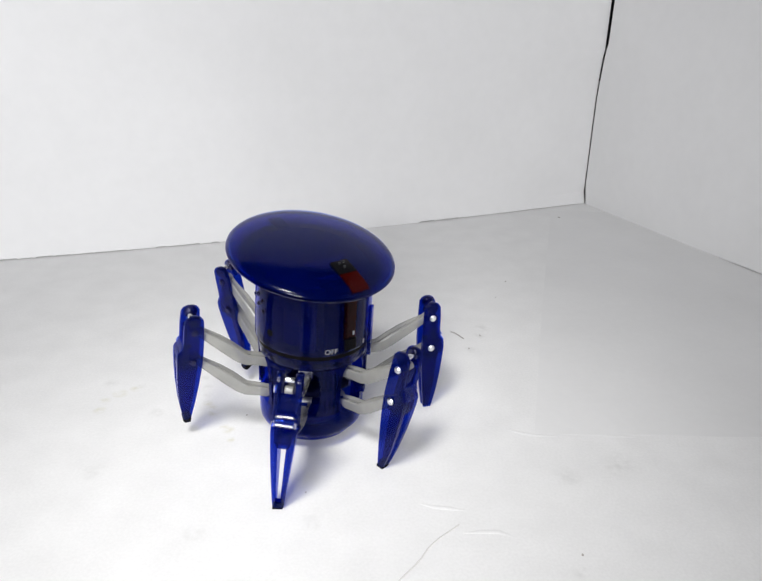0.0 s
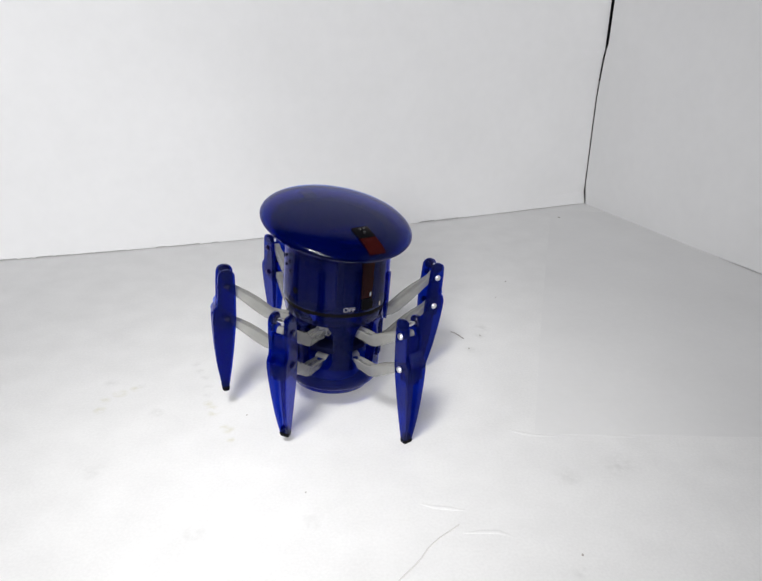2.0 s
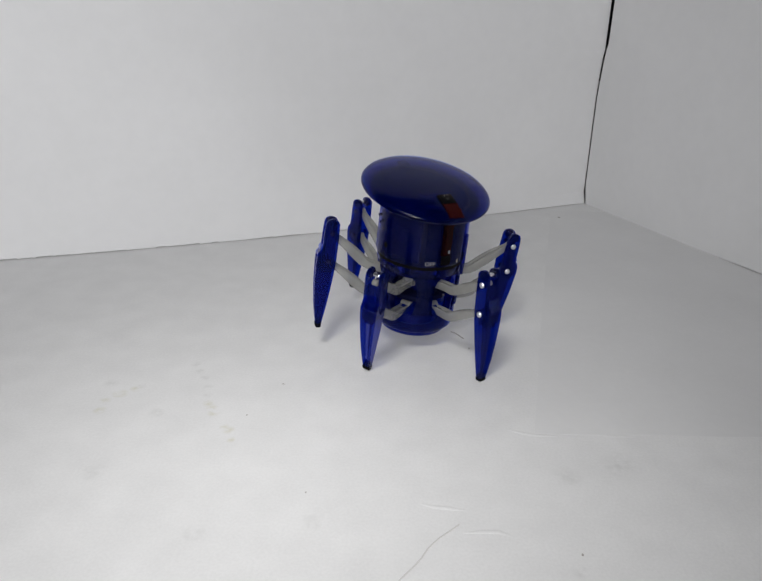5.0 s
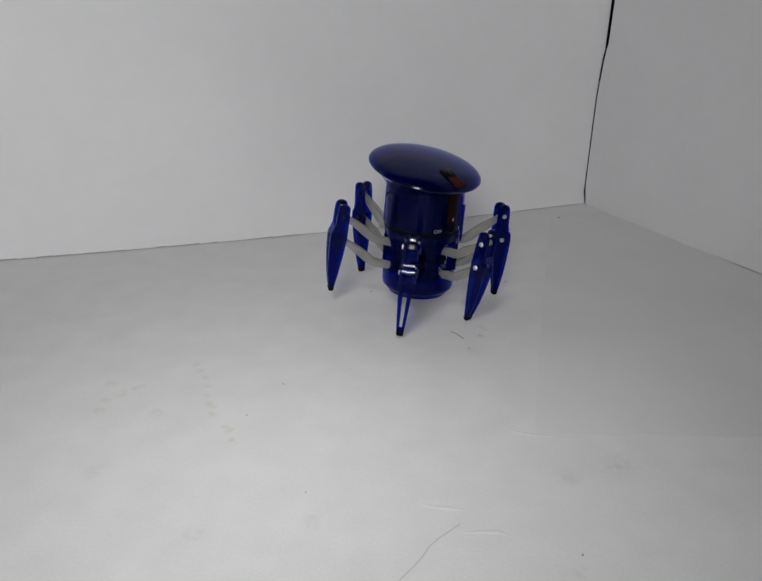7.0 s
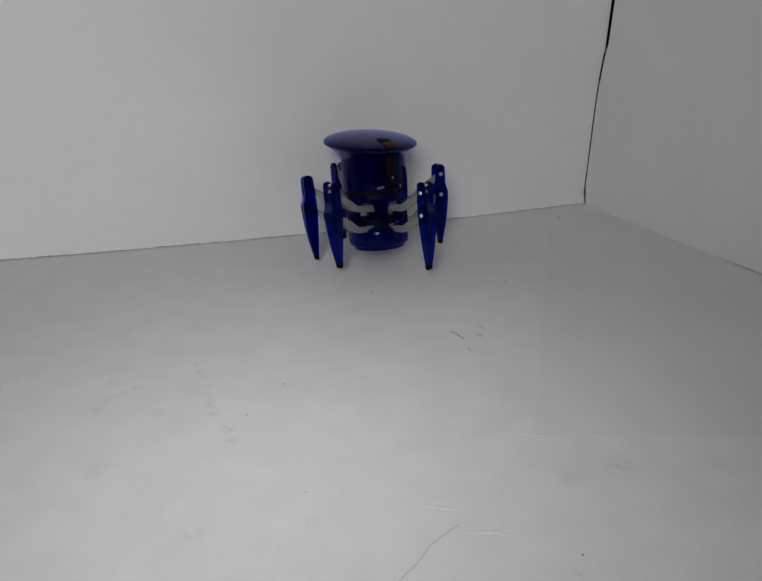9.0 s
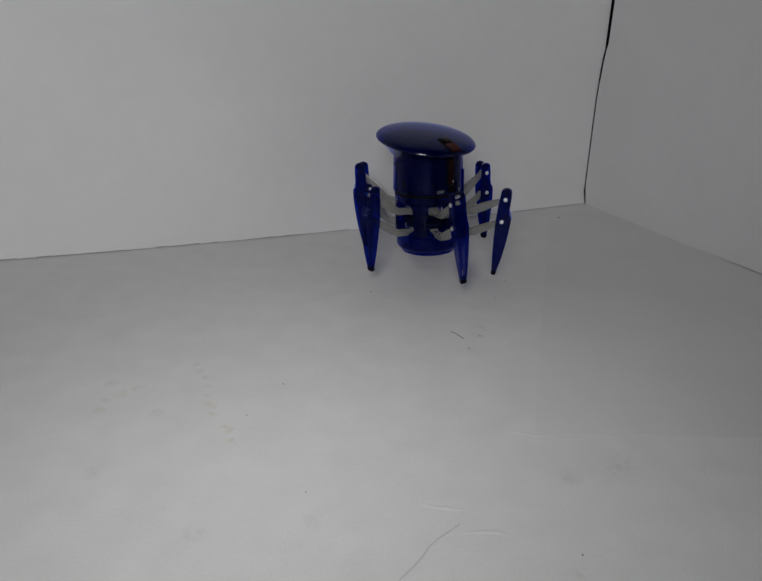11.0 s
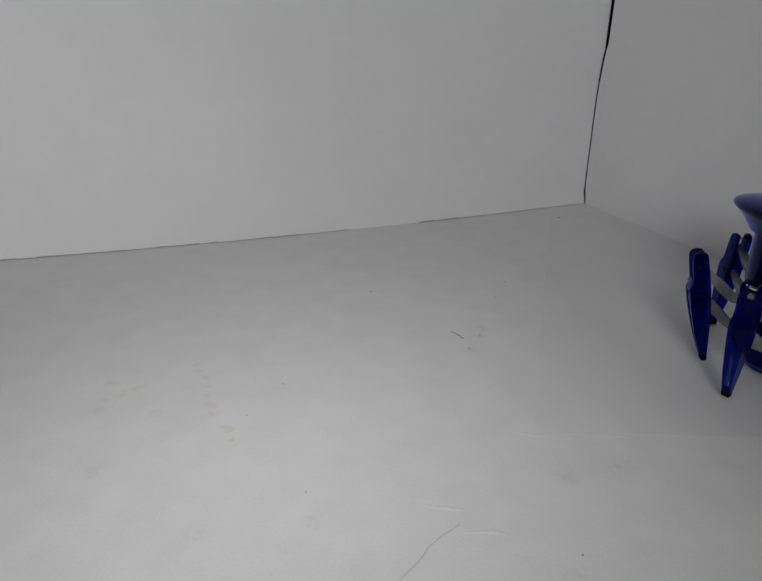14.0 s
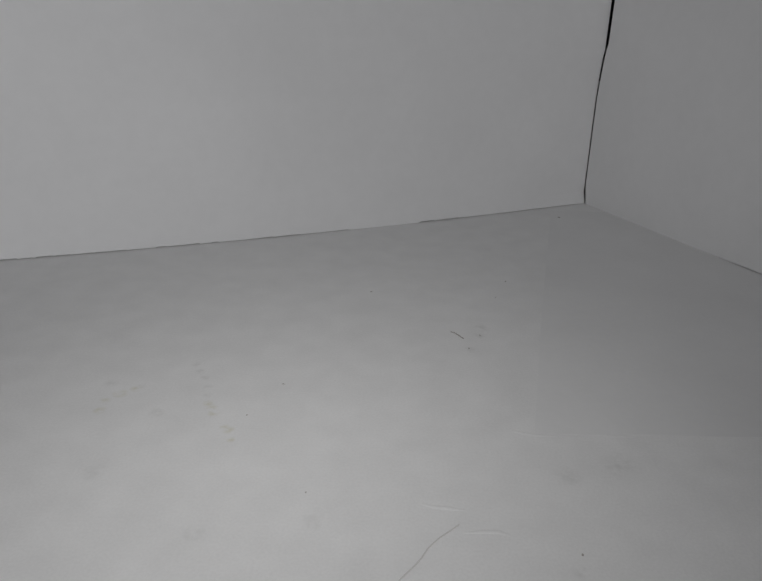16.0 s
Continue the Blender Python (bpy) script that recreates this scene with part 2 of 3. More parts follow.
bm = bmesh.new()
slab(bm, (-1.6, -1.6, -0.02), (1.6, 1.6, 0.0))
ground = tagged(part("ground", bm, SHEET, smooth=False), "scuffed white sheet with faint stains and creases", "floor", kind="structure")

bm = bmesh.new()
for lo, hi in (((-1.66, -1.66, -0.02), (-1.6, 1.66, 2.3)), ((1.6, -1.66, -0.02), (1.66, 1.66, 2.3)), ((-1.6, -1.66, -0.02), (1.6, -1.6, 2.3)), ((-1.6, 1.6, -0.02), (1.6, 1.66, 2.3))):
    slab(bm, lo, hi)
tagged(part("wall_room", bm, ROOM, smooth=False), "plain dim grey painted walls closing the room", "wall", kind="structure")
bm = bmesh.new()
slab(bm, (-1.66, -1.66, 2.3), (1.66, 1.66, 2.36))
tagged(part("ceiling", bm, ROOM, smooth=False), "plain dim grey painted ceiling over the table", "ceiling", kind="structure")


# a second sheet lies on the first; its near edge is creased
bm = bmesh.new()
edge = [(0.0596, 0.2128), (0.080, 0.2126), (0.10, 0.2132), (0.25, 0.2128), (0.25, 0.345), (0.178, 0.518), (0.136, 0.520), (0.0867, 0.3257)]
low, top = ([bm.verts.new((x, y, z)) for x, y in edge] for z in (0.00003, 0.00008))
bm.faces.new(top)
bm.faces.new(list(reversed(low)))
for i in range(len(edge)):
    j = (i + 1) % len(edge)
    bm.faces.new((low[i], low[j], top[j], top[i]))
tagged(part("paper_sheet", bm, PAPER, smooth=False), "thin white paper sheet lying flat on the floor sheet", "paper")
for pts in (((0.0500, 0.2150), (0.0545, 0.2133), (0.0580, 0.2122), (0.0625, 0.2118), (0.068, 0.2116)), ((0.0825, 0.2135), (0.088, 0.2122), (0.0935, 0.2123), (0.099, 0.2116)),
            ((0.0140, 0.1728), (0.0185, 0.1713), (0.0235, 0.1708), (0.0285, 0.1700)), ((0.0268, 0.1600), (0.0330, 0.1606), (0.0380, 0.1606), (0.0430, 0.1582))):
    bm = bmesh.new()
    tube(bm, [(x, y, 0.0) for x, y in pts], [0.0002] + [0.0009] * (len(pts) - 2) + [0.0002], 10, 0.13)
    part("crease", bm, SHEET, ground)

# ---------------------------------------------------------------- the toy robot
robot = tagged(new("spider_robot"), "blue translucent plastic spider robot toy walking on six legs", "toy robot")
HAT_TILT = 11.8
HEAD_R = 0.0206
HAT = Matrix.Translation((-0.002, 0, 0.0752)) @ pose(0, 0, 0, 0, HAT_TILT, 0)

# lower body: drum foot, six pillars with arched openings for the legs, and a column within
bm = bmesh.new()
lathe(bm, [(0, 0.0112), (0.0150, 0.0112), (0.0176, 0.0118), (0.0189, 0.0132), (0.0192, 0.0150), (0.0192, 0.0200), (0.0188, 0.0216), (0.0172, 0.0228), (0.0118, 0.0245), (0.0075, 0.0262), (0, 0.0262)], 72)
base = part("base", bm, BLUE_LEG, robot, "dark blue drum foot")
bm = bmesh.new()
lathe(bm, [(0, 0.0128), (0.0110, 0.0128), (0.0118, 0.0136), (0.0118, 0.0178), (0.0112, 0.0182), (0.0105, 0.0212), (0, 0.0212)], 40)
part("foot_gear", bm, INNER, base, "dark blue gear inside the foot")
bm = bmesh.new()
lathe(bm, [(0, 0.0088), (0.0130, 0.0088), (0.0158, 0.0094), (0.0164, 0.0106), (0.0158, 0.0115), (0, 0.0115)], 56)
part("base_ring", bm, BLUE, robot, "translucent blue ring under the foot")
bm = bmesh.new()
lathe(bm, [(0, 0.025), (0.0066, 0.025), (0.0066, 0.046), (0, 0.046)], 40)
column = part("column", bm, BLUE, robot, "blue inner column")
bm = bmesh.new()
lathe(bm, [(0.0150, 0.0390), (0.0186, 0.0398), (0.0197, 0.0412), (0.0200, 0.0448), (0.0150, 0.0449), (0.0150, 0.0390)], 72)
part("collar", bm, BLUE, robot)
bm = bmesh.new()
half = [(9.5, 0.0216), (8.0, 0.0232), (7.0, 0.0262), (6.6, 0.0300), (6.8, 0.0335), (7.6, 0.0366), (9.0, 0.0388), (11.5, 0.0402)]
for r0, r1 in ((0.0152, 0.0190),):
    rows_ = []
    for a, z in half:
        rr = r1 if z < 0.03 else r1 + 0.0004
        rows_.append([bm.verts.new((r * math.cos(radians(30 + b)), r * math.sin(radians(30 + b)), z)) for r, b in ((r0, -a * 1.5), (rr, -a * 1.7), (rr + 0.0002, -a * 0.5), (rr + 0.0002, a * 0.5), (rr, a * 1.7), (r0, a * 1.5))])
    for a, b in zip(rows_, rows_[1:]):
        for i in range(6):
            bm.faces.new((a[i], a[(i + 1) % 6], b[(i + 1) % 6], b[i]))
    bm.faces.new(rows_[0])
    bm.faces.new(rows_[-1])
for b in (-5, 0, 5):
    slab(bm, (0.0186, -0.0003, 0.0235), (0.0199, 0.0003, 0.0385), pose(0, 0, 0, 0, 0, 30 + b), 0.0001)
pillar = part("pillar", bm, BLUE, robot, "ribbed blue pillar")
bm = bmesh.new()
slab(bm, (0.0060, -0.0050, 0.0262), (0.0135, 0.0050, 0.0285), bevel=0.0005)
mount = part("leg_mount", bm, CORE, robot)
for i in range(1, 6):
    for name, src in (("pillar", pillar), ("leg_mount", mount)):
        ob = new(name, src.data)
        ob.parent, ob.matrix_basis = robot, pose(0, 0, 0, 0, 0, 60 * i)

# head: turned shell with a bowl below the seam
bm = bmesh.new()
lathe(bm, [(HEAD_R - 0.0013, 0.0464), (HEAD_R - 0.0003, 0.0464), (HEAD_R, 0.0467), (HEAD_R + 0.0002, 0.0476), (HEAD_R, 0.0560), (HEAD_R - 0.0003, 0.0690), (HEAD_R - 0.0003, 0.0712),
           (HEAD_R - 0.0013, 0.0712), (HEAD_R - 0.0013, 0.0464)], 96)
head = part("head", bm, BLUE, robot, "glossy blue drum-shaped head")
bm = bmesh.new()
lathe(bm, [(0, 0.0448), (HEAD_R - 0.0006, 0.0448), (HEAD_R - 0.0006, 0.0463), (0, 0.0463)], 96)
part("seam_ring", bm, BLACK, head, "thin dark seam ring")
bm = bmesh.new()
lathe(bm, [(0, 0.047), (0.0150, 0.047), (0.0150, 0.0600), (0.0165, 0.0610), (0.0165, 0.0690), (0.0145, 0.0705), (0.0145, 0.0725), (0.0100, 0.0735), (0.0095, 0.0752), (0, 0.0755)], 48)
for a, w, z0, z1 in ((63, 0.0030, 0.048, 0.066), (150, 0.0045, 0.047, 0.070), (205, 0.0020, 0.050, 0.068), (262, 0.0050, 0.047, 0.064), (318, 0.0026, 0.047, 0.0685)):
    slab(bm, (0.013, -w, z0), (0.0186, w, z1), pose(0, 0, 0, 0, 0, a), 0.0004)
core = part("gear_box", bm, INNER, head, "dark blue gear box showing through the shell")
bm = bmesh.new()
slab(bm, (-0.0060, -0.0085, 0.0470), (0.0178, 0.0085, 0.0716), bevel=0.0008)
part("battery_box", bm, CORE, core, "black battery box")
# added disc that makes the middle of the dome read dark
bm = bmesh.new()
lathe(bm, [(0, -0.0062), (0.0185, -0.0062), (0.0205, -0.0046), (0.0215, -0.0028), (0.0190, -0.0008), (0.0140, 0.0010), (0, 0.0022)], 64, HAT)
cover = part("darkening_cover", bm, COVER, core, "dark cover added under the dome to darken its middle")
# added film rings, stepped so the dark middle fades towards the rim
for r0, r1, z in ((0.0205, 0.0236, -0.0030), (0.0200, 0.0248, -0.0024), (0.0195, 0.0259, -0.0018), (0.0190, 0.0269, -0.0012)):
    bm = bmesh.new()
    lathe(bm, [(r0, z), (r1, z), (r1, z + 0.0003), (r0, z + 0.0003), (r0, z)], 72, HAT)
    part("fade_step", bm, FILM, cover, "thin blue step added to fade the dark middle outwards")
bm = bmesh.new()
slab(bm, (-0.0250, -0.0030, 0.0002), (-0.0185, 0.0022, 0.0008), HAT, 0.0003)
part("contact_plate", bm, BROWN, core, "brown contact plate under the dome")

bm = bmesh.new()
dome = [(0.0290 * math.cos(a), 0.0003 + 0.0052 * math.sin(a)) for a in [radians(x) for x in (4, 10, 18, 28, 38, 48, 58, 68, 78, 84)]]
under = [(0.0200, -0.0085), (0.0212, -0.0070), (0.0238, -0.0042), (0.0268, -0.0018), (0.0286, -0.0006)]
skin = [(r - 0.0009 if r > 0.01 else r, z + 0.0009) for r, z in under]
cap = [(r * 0.975, z - 0.0010) for r, z in dome]
lathe(bm, [(0, 0.0055)] + dome[::-1] + [(0.0291, -0.0001)] + under[::-1] + skin + cap[1:] + [(0, 0.0045)], 112, HAT)
dome_ob = part("dome", bm, BLUE_HAT, head, "wide tilted oval dome")
# added bead: darkens the rim as clear plastic does when seen edge-on
bm = bmesh.new()
lathe(bm, [(0.0287 + 0.0006 * math.cos(radians(a)), 0.0001 + 0.0006 * math.sin(radians(a))) for a in range(0, 361, 45)], 112, HAT)
part("rim_dark_bead", bm, BLUE_GLOSS, dome_ob, "dark blue bead added for the edge-on darkening of the rim")


# recessed lens and red window over the rim and down the drum
bm = bmesh.new()
SK = HAT @ pose(0.0175, 0, 0.0046, 0, 7, 0)
slab(bm, (-0.0036, -0.0035, -0.0012), (0.0028, 0.0035, 0.0005), SK, 0.0005)
sensor = part("sensor", bm, BLACK, head, "black recessed sensor window")
for x, y in ((-0.0019, 0.0009), (-0.0016, -0.0010), (0.0003, -0.0002)):
    bm = bmesh.new()
    lathe(bm, [(0, 0.0002), (0.0006, 0.0002), (0.0006, 0.0008), (0.0004, 0.0011), (0, 0.0012)], 14, SK @ pose(x, y, 0))
    part("sensor_eye", bm, LENS, sensor, "tiny glossy lens")
bm = bmesh.new()
strip = []
for k in range(9):
    u = k / 8
    x = 0.0186 + (0.0279 - 0.0186) * u
    r = min(x / 0.0290, 0.999)
    strip.append((x, 0.0006 + 0.0052 * math.sqrt(1 - r * r) + 0.0001))
cols = []
for x, z in strip:
    cols.append([bm.verts.new(HAT @ Vector((x, y, z - d))) for y, d in ((-0.0034, 0.0012), (-0.0034, 0), (0.0034, 0), (0.0034, 0.0012))])
for a, b in zip(cols, cols[1:]):
    for i in range(3):
        bm.faces.new((a[i], a[i + 1], b[i + 1], b[i]))
part("red_lens", bm, RED, head, "dark red translucent window")
bm = bmesh.new()


def wrap(bm, a0, a1, z0, z1, r, depth, n=8):
    """A curved plate on the drum between two angles in degrees."""
    cols = []
    for k in range(n + 1):
        a = radians(a0 + (a1 - a0) * k / n)
        cols.append([bm.verts.new((rr * math.cos(a), rr * math.sin(a), z)) for rr, z in ((r - depth, z0), (r, z0), (r, z1), (r - depth, z1))])
    for a, b in zip(cols, cols[1:]):
        for i in range(4):
            bm.faces.new((a[i], b[i], b[(i + 1) % 4], a[(i + 1) % 4]))
    bm.faces.new(cols[0])
    bm.faces.new(cols[-1])


wrap(bm, -6.5, 7, 0.0522, 0.068, HEAD_R + 0.0003, 0.001)
part("red_strip", bm, RED_DARK, head, "dark red translucent strip")
bm = bmesh.new()
wrap(bm, -5.5, 6.5, 0.0482, 0.0520, HEAD_R + 0.0010, 0.0015)
part("switch", bm, BLACK, head, "small black slide switch")
bm = bmesh.new()
prism(bm, [(-0.0014, 0.0590), (0.0014, 0.0590), (0.0014, 0.0445), (0.0004, 0.0398), (-0.0004, 0.0398), (-0.0014, 0.0445)], HEAD_R - 0.0004, HEAD_R + 0.0008)
bmesh.ops.transform(bm, matrix=pose(0, 0, 0, 0, 0, 38 - 90), verts=bm.verts)
part("clip", bm, BLUE, head)
bm = bmesh.new()
for da, dz in ((0, 0), (9, 0.0012), (18, -0.0004), (10, -0.0022), (20, -0.0038)):
    a = radians(-112 + da)
    p = Vector(((HEAD_R - 0.0004) * math.cos(a), (HEAD_R - 0.0004) * math.sin(a), 0.0625 + dz))
    made = bmesh.ops.create_uvsphere(bm, u_segments=10, v_segments=6, radius=0.00085)["verts"]
    bmesh.ops.translate(bm, vec=p, verts=made)
part("vent_bumps", bm, BLUE_GLOSS, head, "cluster of small raised dots")
bm = bmesh.new()
lathe(bm, [(0, 0), (0.0013, 0), (0.0013, 0.0003), (0, 0.0003)], 16, pose(0, 0, 0.0525, 0, 0, -80) @ pose(HEAD_R - 0.0001, 0, 0, 0, 90, 0))
part("screw_hole", bm, BLACK, head)


def lettering(name, text, size, angle, z):
    """Letters on the drum, bent round it."""
    cu = bpy.data.curves.new(name, "FONT")
    cu.body, cu.size, cu.align_x = text, size, "CENTER"
    ob = bpy.data.objects.new(name, cu)
    scene.collection.objects.link(ob)
    bpy.context.view_layer.update()
    me = bpy.data.meshes.new_from_object(ob)
    bpy.data.objects.remove(ob)
    for v in me.vertices:
        a = radians(angle) + v.co.x / HEAD_R
        v.co = Vector(((HEAD_R + 0.0004) * math.cos(a), (HEAD_R + 0.0004) * math.sin(a), z + v.co.y))
    me.materials.clear()
    me.materials.append(INK)
    ob = new(name, me)
    ob.parent = head
    return tagged(ob, "white printed letters")


lettering("lettering", "OFF", 0.0026, -18.6, 0.0476)
bm = bmesh.new()
wrap(bm, 19, 20.5, 0.0478, 0.0494, HEAD_R + 0.0005, 0.0002, 2)
wrap(bm, 3.2, 4.8, 0.0532, 0.0546, HEAD_R + 0.0006, 0.0002, 2)
part("printed_marks", bm, INK, head, "small white printed marks")

# legs
LEG_R, LEG_L, LEG_Z, LEG_DROP = 0.0118, 0.0355, 0.0418, 0.0518
PIN_HIGH, PIN_LOW = 0.0062, 0.0192
outline = [(-0.0030, -0.0018), (-0.0022, -0.0006), (-0.0008, 0.0), (0.0008, 0.0), (0.0022, -0.0006), (0.0030, -0.0019), (0.0033, -0.0060), (0.0033, -0.0130), (0.0036, -0.0148),
           (0.0046, -0.0160), (0.0051, -0.0172), (0.0052, -0.0195), (0.0050, -0.0250), (0.0045, -0.0320), (0.0036, -0.0400), (0.0024, -0.0465), (0.0013, -0.0510),
           (-0.0007, -0.0512), (-0.0013, -0.0470), (-0.0021, -0.0400), (-0.0028, -0.0320), (-0.0033, -0.0240), (-0.0035, -0.0180), (-0.0034, -0.0100)]


def leg_taper(z):
    return 1.0 if z > -0.020 else 1.0 - 0.56 * (-0.020 - z) / 0.031


def blade_plate(bm, side):
    """One cheek of a leg, thicker below the knee, with rounded rims, added to bm."""
    one = bmesh.new()
    rim = 0.00035
    rings = []
    mid = Vector((0.0008, -0.022))
    for y_at, inset in ((0, rim), (0, 0.0), (1, 0.0), (1, rim)):
        ring = []
        for k, (x, z) in enumerate(outline):
            a, b = outline[k - 1], outline[(k + 1) % len(outline)]
            n = Vector((b[1] - a[1], a[0] - b[0])).normalized()
            if n.dot(Vector((x, z)) - mid) > 0:
                n = -n
            low = min(max((-0.0150 - z) / 0.004, 0.0), 1.0)
            inner = (0.0022 - 0.0008 * low) * leg_taper(z)
            outer = 0.0039 * leg_taper(z)
            y = inner if y_at == 0 else outer
            y += (rim if y_at == 0 else -rim) * (0.8 if inset == 0 else 0)
            ring.append(one.verts.new((x + n.x * inset, side * y, z + n.y * inset)))
        rings.append(ring)
    for a, b in zip(rings, rings[1:]):
        for i in range(len(a)):
            j = (i + 1) % len(a)
            one.faces.new((a[i], a[j], b[j], b[i]))
    one.faces.new(rings[0])
    one.faces.new(rings[-1])
    join(bm, one)


def join(bm, one):
    bmesh.ops.recalc_face_normals(one, faces=one.faces)
    me = bpy.data.meshes.new("plate")
    one.to_mesh(me)
    one.free()
    bm.from_mesh(me)
    bpy.data.meshes.remove(me)


def rounded(bm, outline, y0, y1, taper, r=0.0002):
    """A plate with rounded rims, added to bm."""
    one = bmesh.new()
    prism(one, outline, y0, y1, taper)
    rims = [e for e in one.edges if abs(e.verts[0].co.y / taper(e.verts[0].co.z) - e.verts[1].co.y / taper(e.verts[1].co.z)) < 1e-5]
    bmesh.ops.bevel(one, geom=rims, offset=r, segments=1, affect="EDGES", clamp_overlap=True)
    join(bm, one)


def build_leg():
    bm = bmesh.new()
    for s in (-1, 1):
        blade_plate(bm, s)
    # cross-pieces: knee plate, web behind the clevis, bridge over the slot, closed toe and top rod
    rounded(bm, [(0.0018, -0.0150), (0.0030, -0.0150), (0.0047, -0.0178), (0.0049, -0.0225), (0.0018, -0.0225)], -0.0028, 0.0028, leg_taper)
    slab(bm, (0.0016, -0.0026, -0.0172), (0.0026, 0.0026, -0.0062), bevel=0.0003)
    slab(bm, (-0.0024, -0.0022, -0.0250), (0.0040, 0.0022, -0.0205), Matrix(), 0.0008)
    slab(bm, (-0.0009, -0.0015, -0.0512), (0.0016, 0.0015, -0.0476), Matrix(), 0.0005)
    leg = part("leg", bm, BLUE_LEG, robot, "blue translucent forked leg blade")
    # glossy ridged knee and the round knuckle at the top
    bm = bmesh.new()
    prism(bm, [(0.0030, -0.0122), (0.0034, -0.0122), (0.00385, -0.0127), (0.0042, -0.0133), (0.00445, -0.0140), (0.0037, -0.0143), (0.0042, -0.0147), (0.0047, -0.0153), (0.0051, -0.0160), (0.00535, -0.0168),
               (0.0050, -0.0173), (0.0038, -0.0165), (0.0032, -0.0140)], -0.0029, 0.0029)
    part("knee_ridge", bm, BLUE_KNEE, leg, "glossy blue ridge across the knee")
    bm = bmesh.new()
    for s in (-1, 1):
        lathe(bm, [(0, s * 0.0016), (0.0017, s * 0.0016), (0.0021, s * 0.0020), (0.00225, s * 0.0026), (0.00225, s * 0.0032), (0.0020, s * 0.0037), (0, s * 0.0038)], 28, pose(0, 0, -0.0021, 90, 0, 0))
    part("knuckle", bm, BLUE_GLOSS, leg, "glossy blue hinge knuckle")
    bm = bmesh.new()
    lathe(bm, [(0, -0.0018), (0.0007, -0.0018), (0.0009, -0.0012), (0.0009, 0.0012), (0.0007, 0.0018), (0, 0.0018)], 24, pose(0.0006, 0, -0.0021, 90, 0, 0))
    part("hinge_rod", bm, STEEL, leg, "bright steel hinge rod")
    for z in (PIN_HIGH, PIN_LOW):
        for s in (-1, 1):
            bm = bmesh.new()
            lathe(bm, [(0, 0), (0.00125, 0), (0.00125, 0.0004), (0.0009, 0.0008), (0, 0.0009)], 16, pose(0.0, s * 0.0038, -z, -90 * s, 0, 0))
            if s < 0:
                part("pin", bm, PIN, leg, "bright metal pin head")
            else:
                part("pin", bm, BLUE_GLOSS, leg, "dark blue pin end")
    bm = bmesh.new()
    a = [(-0.0010, -0.0518), (0.0009, -0.0520), (0.0016, -0.0513), (0.0020, -0.0497), (-0.0012, -0.0495)]
    prism(bm, a, -0.0019, 0.0019, lambda z: 1.0 if z > -0.0505 else 0.82)
    bmesh.ops.bevel(bm, geom=list(bm.edges), offset=0.0004, segments=2, affect="EDGES", profile=0.5)
    part("rubber_tip", bm, RUBBER, leg, "black rubber tip", smooth=False)
    return leg


def sag(u):
    """How far an arm hangs below the straight line: level near the body, then a soft kink."""
    return -0.0040 * (min(u / 0.38, (1 - u) / 0.62) ** 4 + 0.5 ** 4) ** 0.25 * math.sin(math.pi * u ** 0.72) ** 0.5 if 0 < u < 1 else 0.0


def build_arm(name, length):
    """A milky grooved arm that leaves the body level and bends up to its pin; +x points at the pin."""
    bm = bmesh.new()
    sec = [(-0.0021, -0.0013), (-0.0018, -0.0017), (0.0018, -0.0017), (0.0021, -0.0013), (0.0021, 0.0014), (0.0017, 0.0018), (0.0012, 0.0017), (0.0009, 0.0010),
           (-0.0009, 0.0010), (-0.0012, 0.0017), (-0.0017, 0.0018), (-0.0021, 0.0014)]
    rings = []
    for k in range(15):
        u = k / 14
        bow, slope = sag(u), (sag(min(u + 0.03, 1.0)) - sag(max(u - 0.03, 0.0))) / (0.06 * length)
        n = Vector((-slope, 0, 1)).normalized()
        w = 1.0 + 0.28 * math.exp(-((u - 0.52) / 0.2) ** 2) - 0.28 * max(0.0, u - 0.7) / 0.3
        rings.append([bm.verts.new(Vector((u * length, y * (1 - 0.5 * max(0.0, (u - 0.75) / 0.25)), bow)) + n * z * w) for y, z in sec])
    for a, b in zip(rings, rings[1:]):
        for i in range(len(sec)):
            j = (i + 1) % len(sec)
            bm.faces.new((a[i], a[j], b[j], b[i]))
    bm.faces.new(rings[0])
    bm.faces.new(rings[-1])
    lathe(bm, [(0, -0.0024), (0.0024, -0.0024), (0.0024, 0.0024), (0, 0.0024)], 16, pose(0, 0, 0, 90, 0, 0))
    lathe(bm, [(0, -0.0013), (0.0013, -0.0013), (0.0016, -0.0010), (0.0016, 0.0010), (0.0013, 0.0013), (0, 0.0013)], 16, pose(length, 0, 0, 90, 0, 0))
    return part(name, bm, MILK, robot, "milky grey plastic arm")


legs, high_arms, low_arms = [build_leg()], [build_arm("upper_arm", LEG_L)], [build_arm("lower_arm", LEG_L)]
for i in range(5):
    legs.append(copy_thing(legs[0], Matrix()))
    high_arms.append(copy_thing(high_arms[0], Matrix()))
    low_arms.append(copy_thing(low_arms[0], Matrix()))

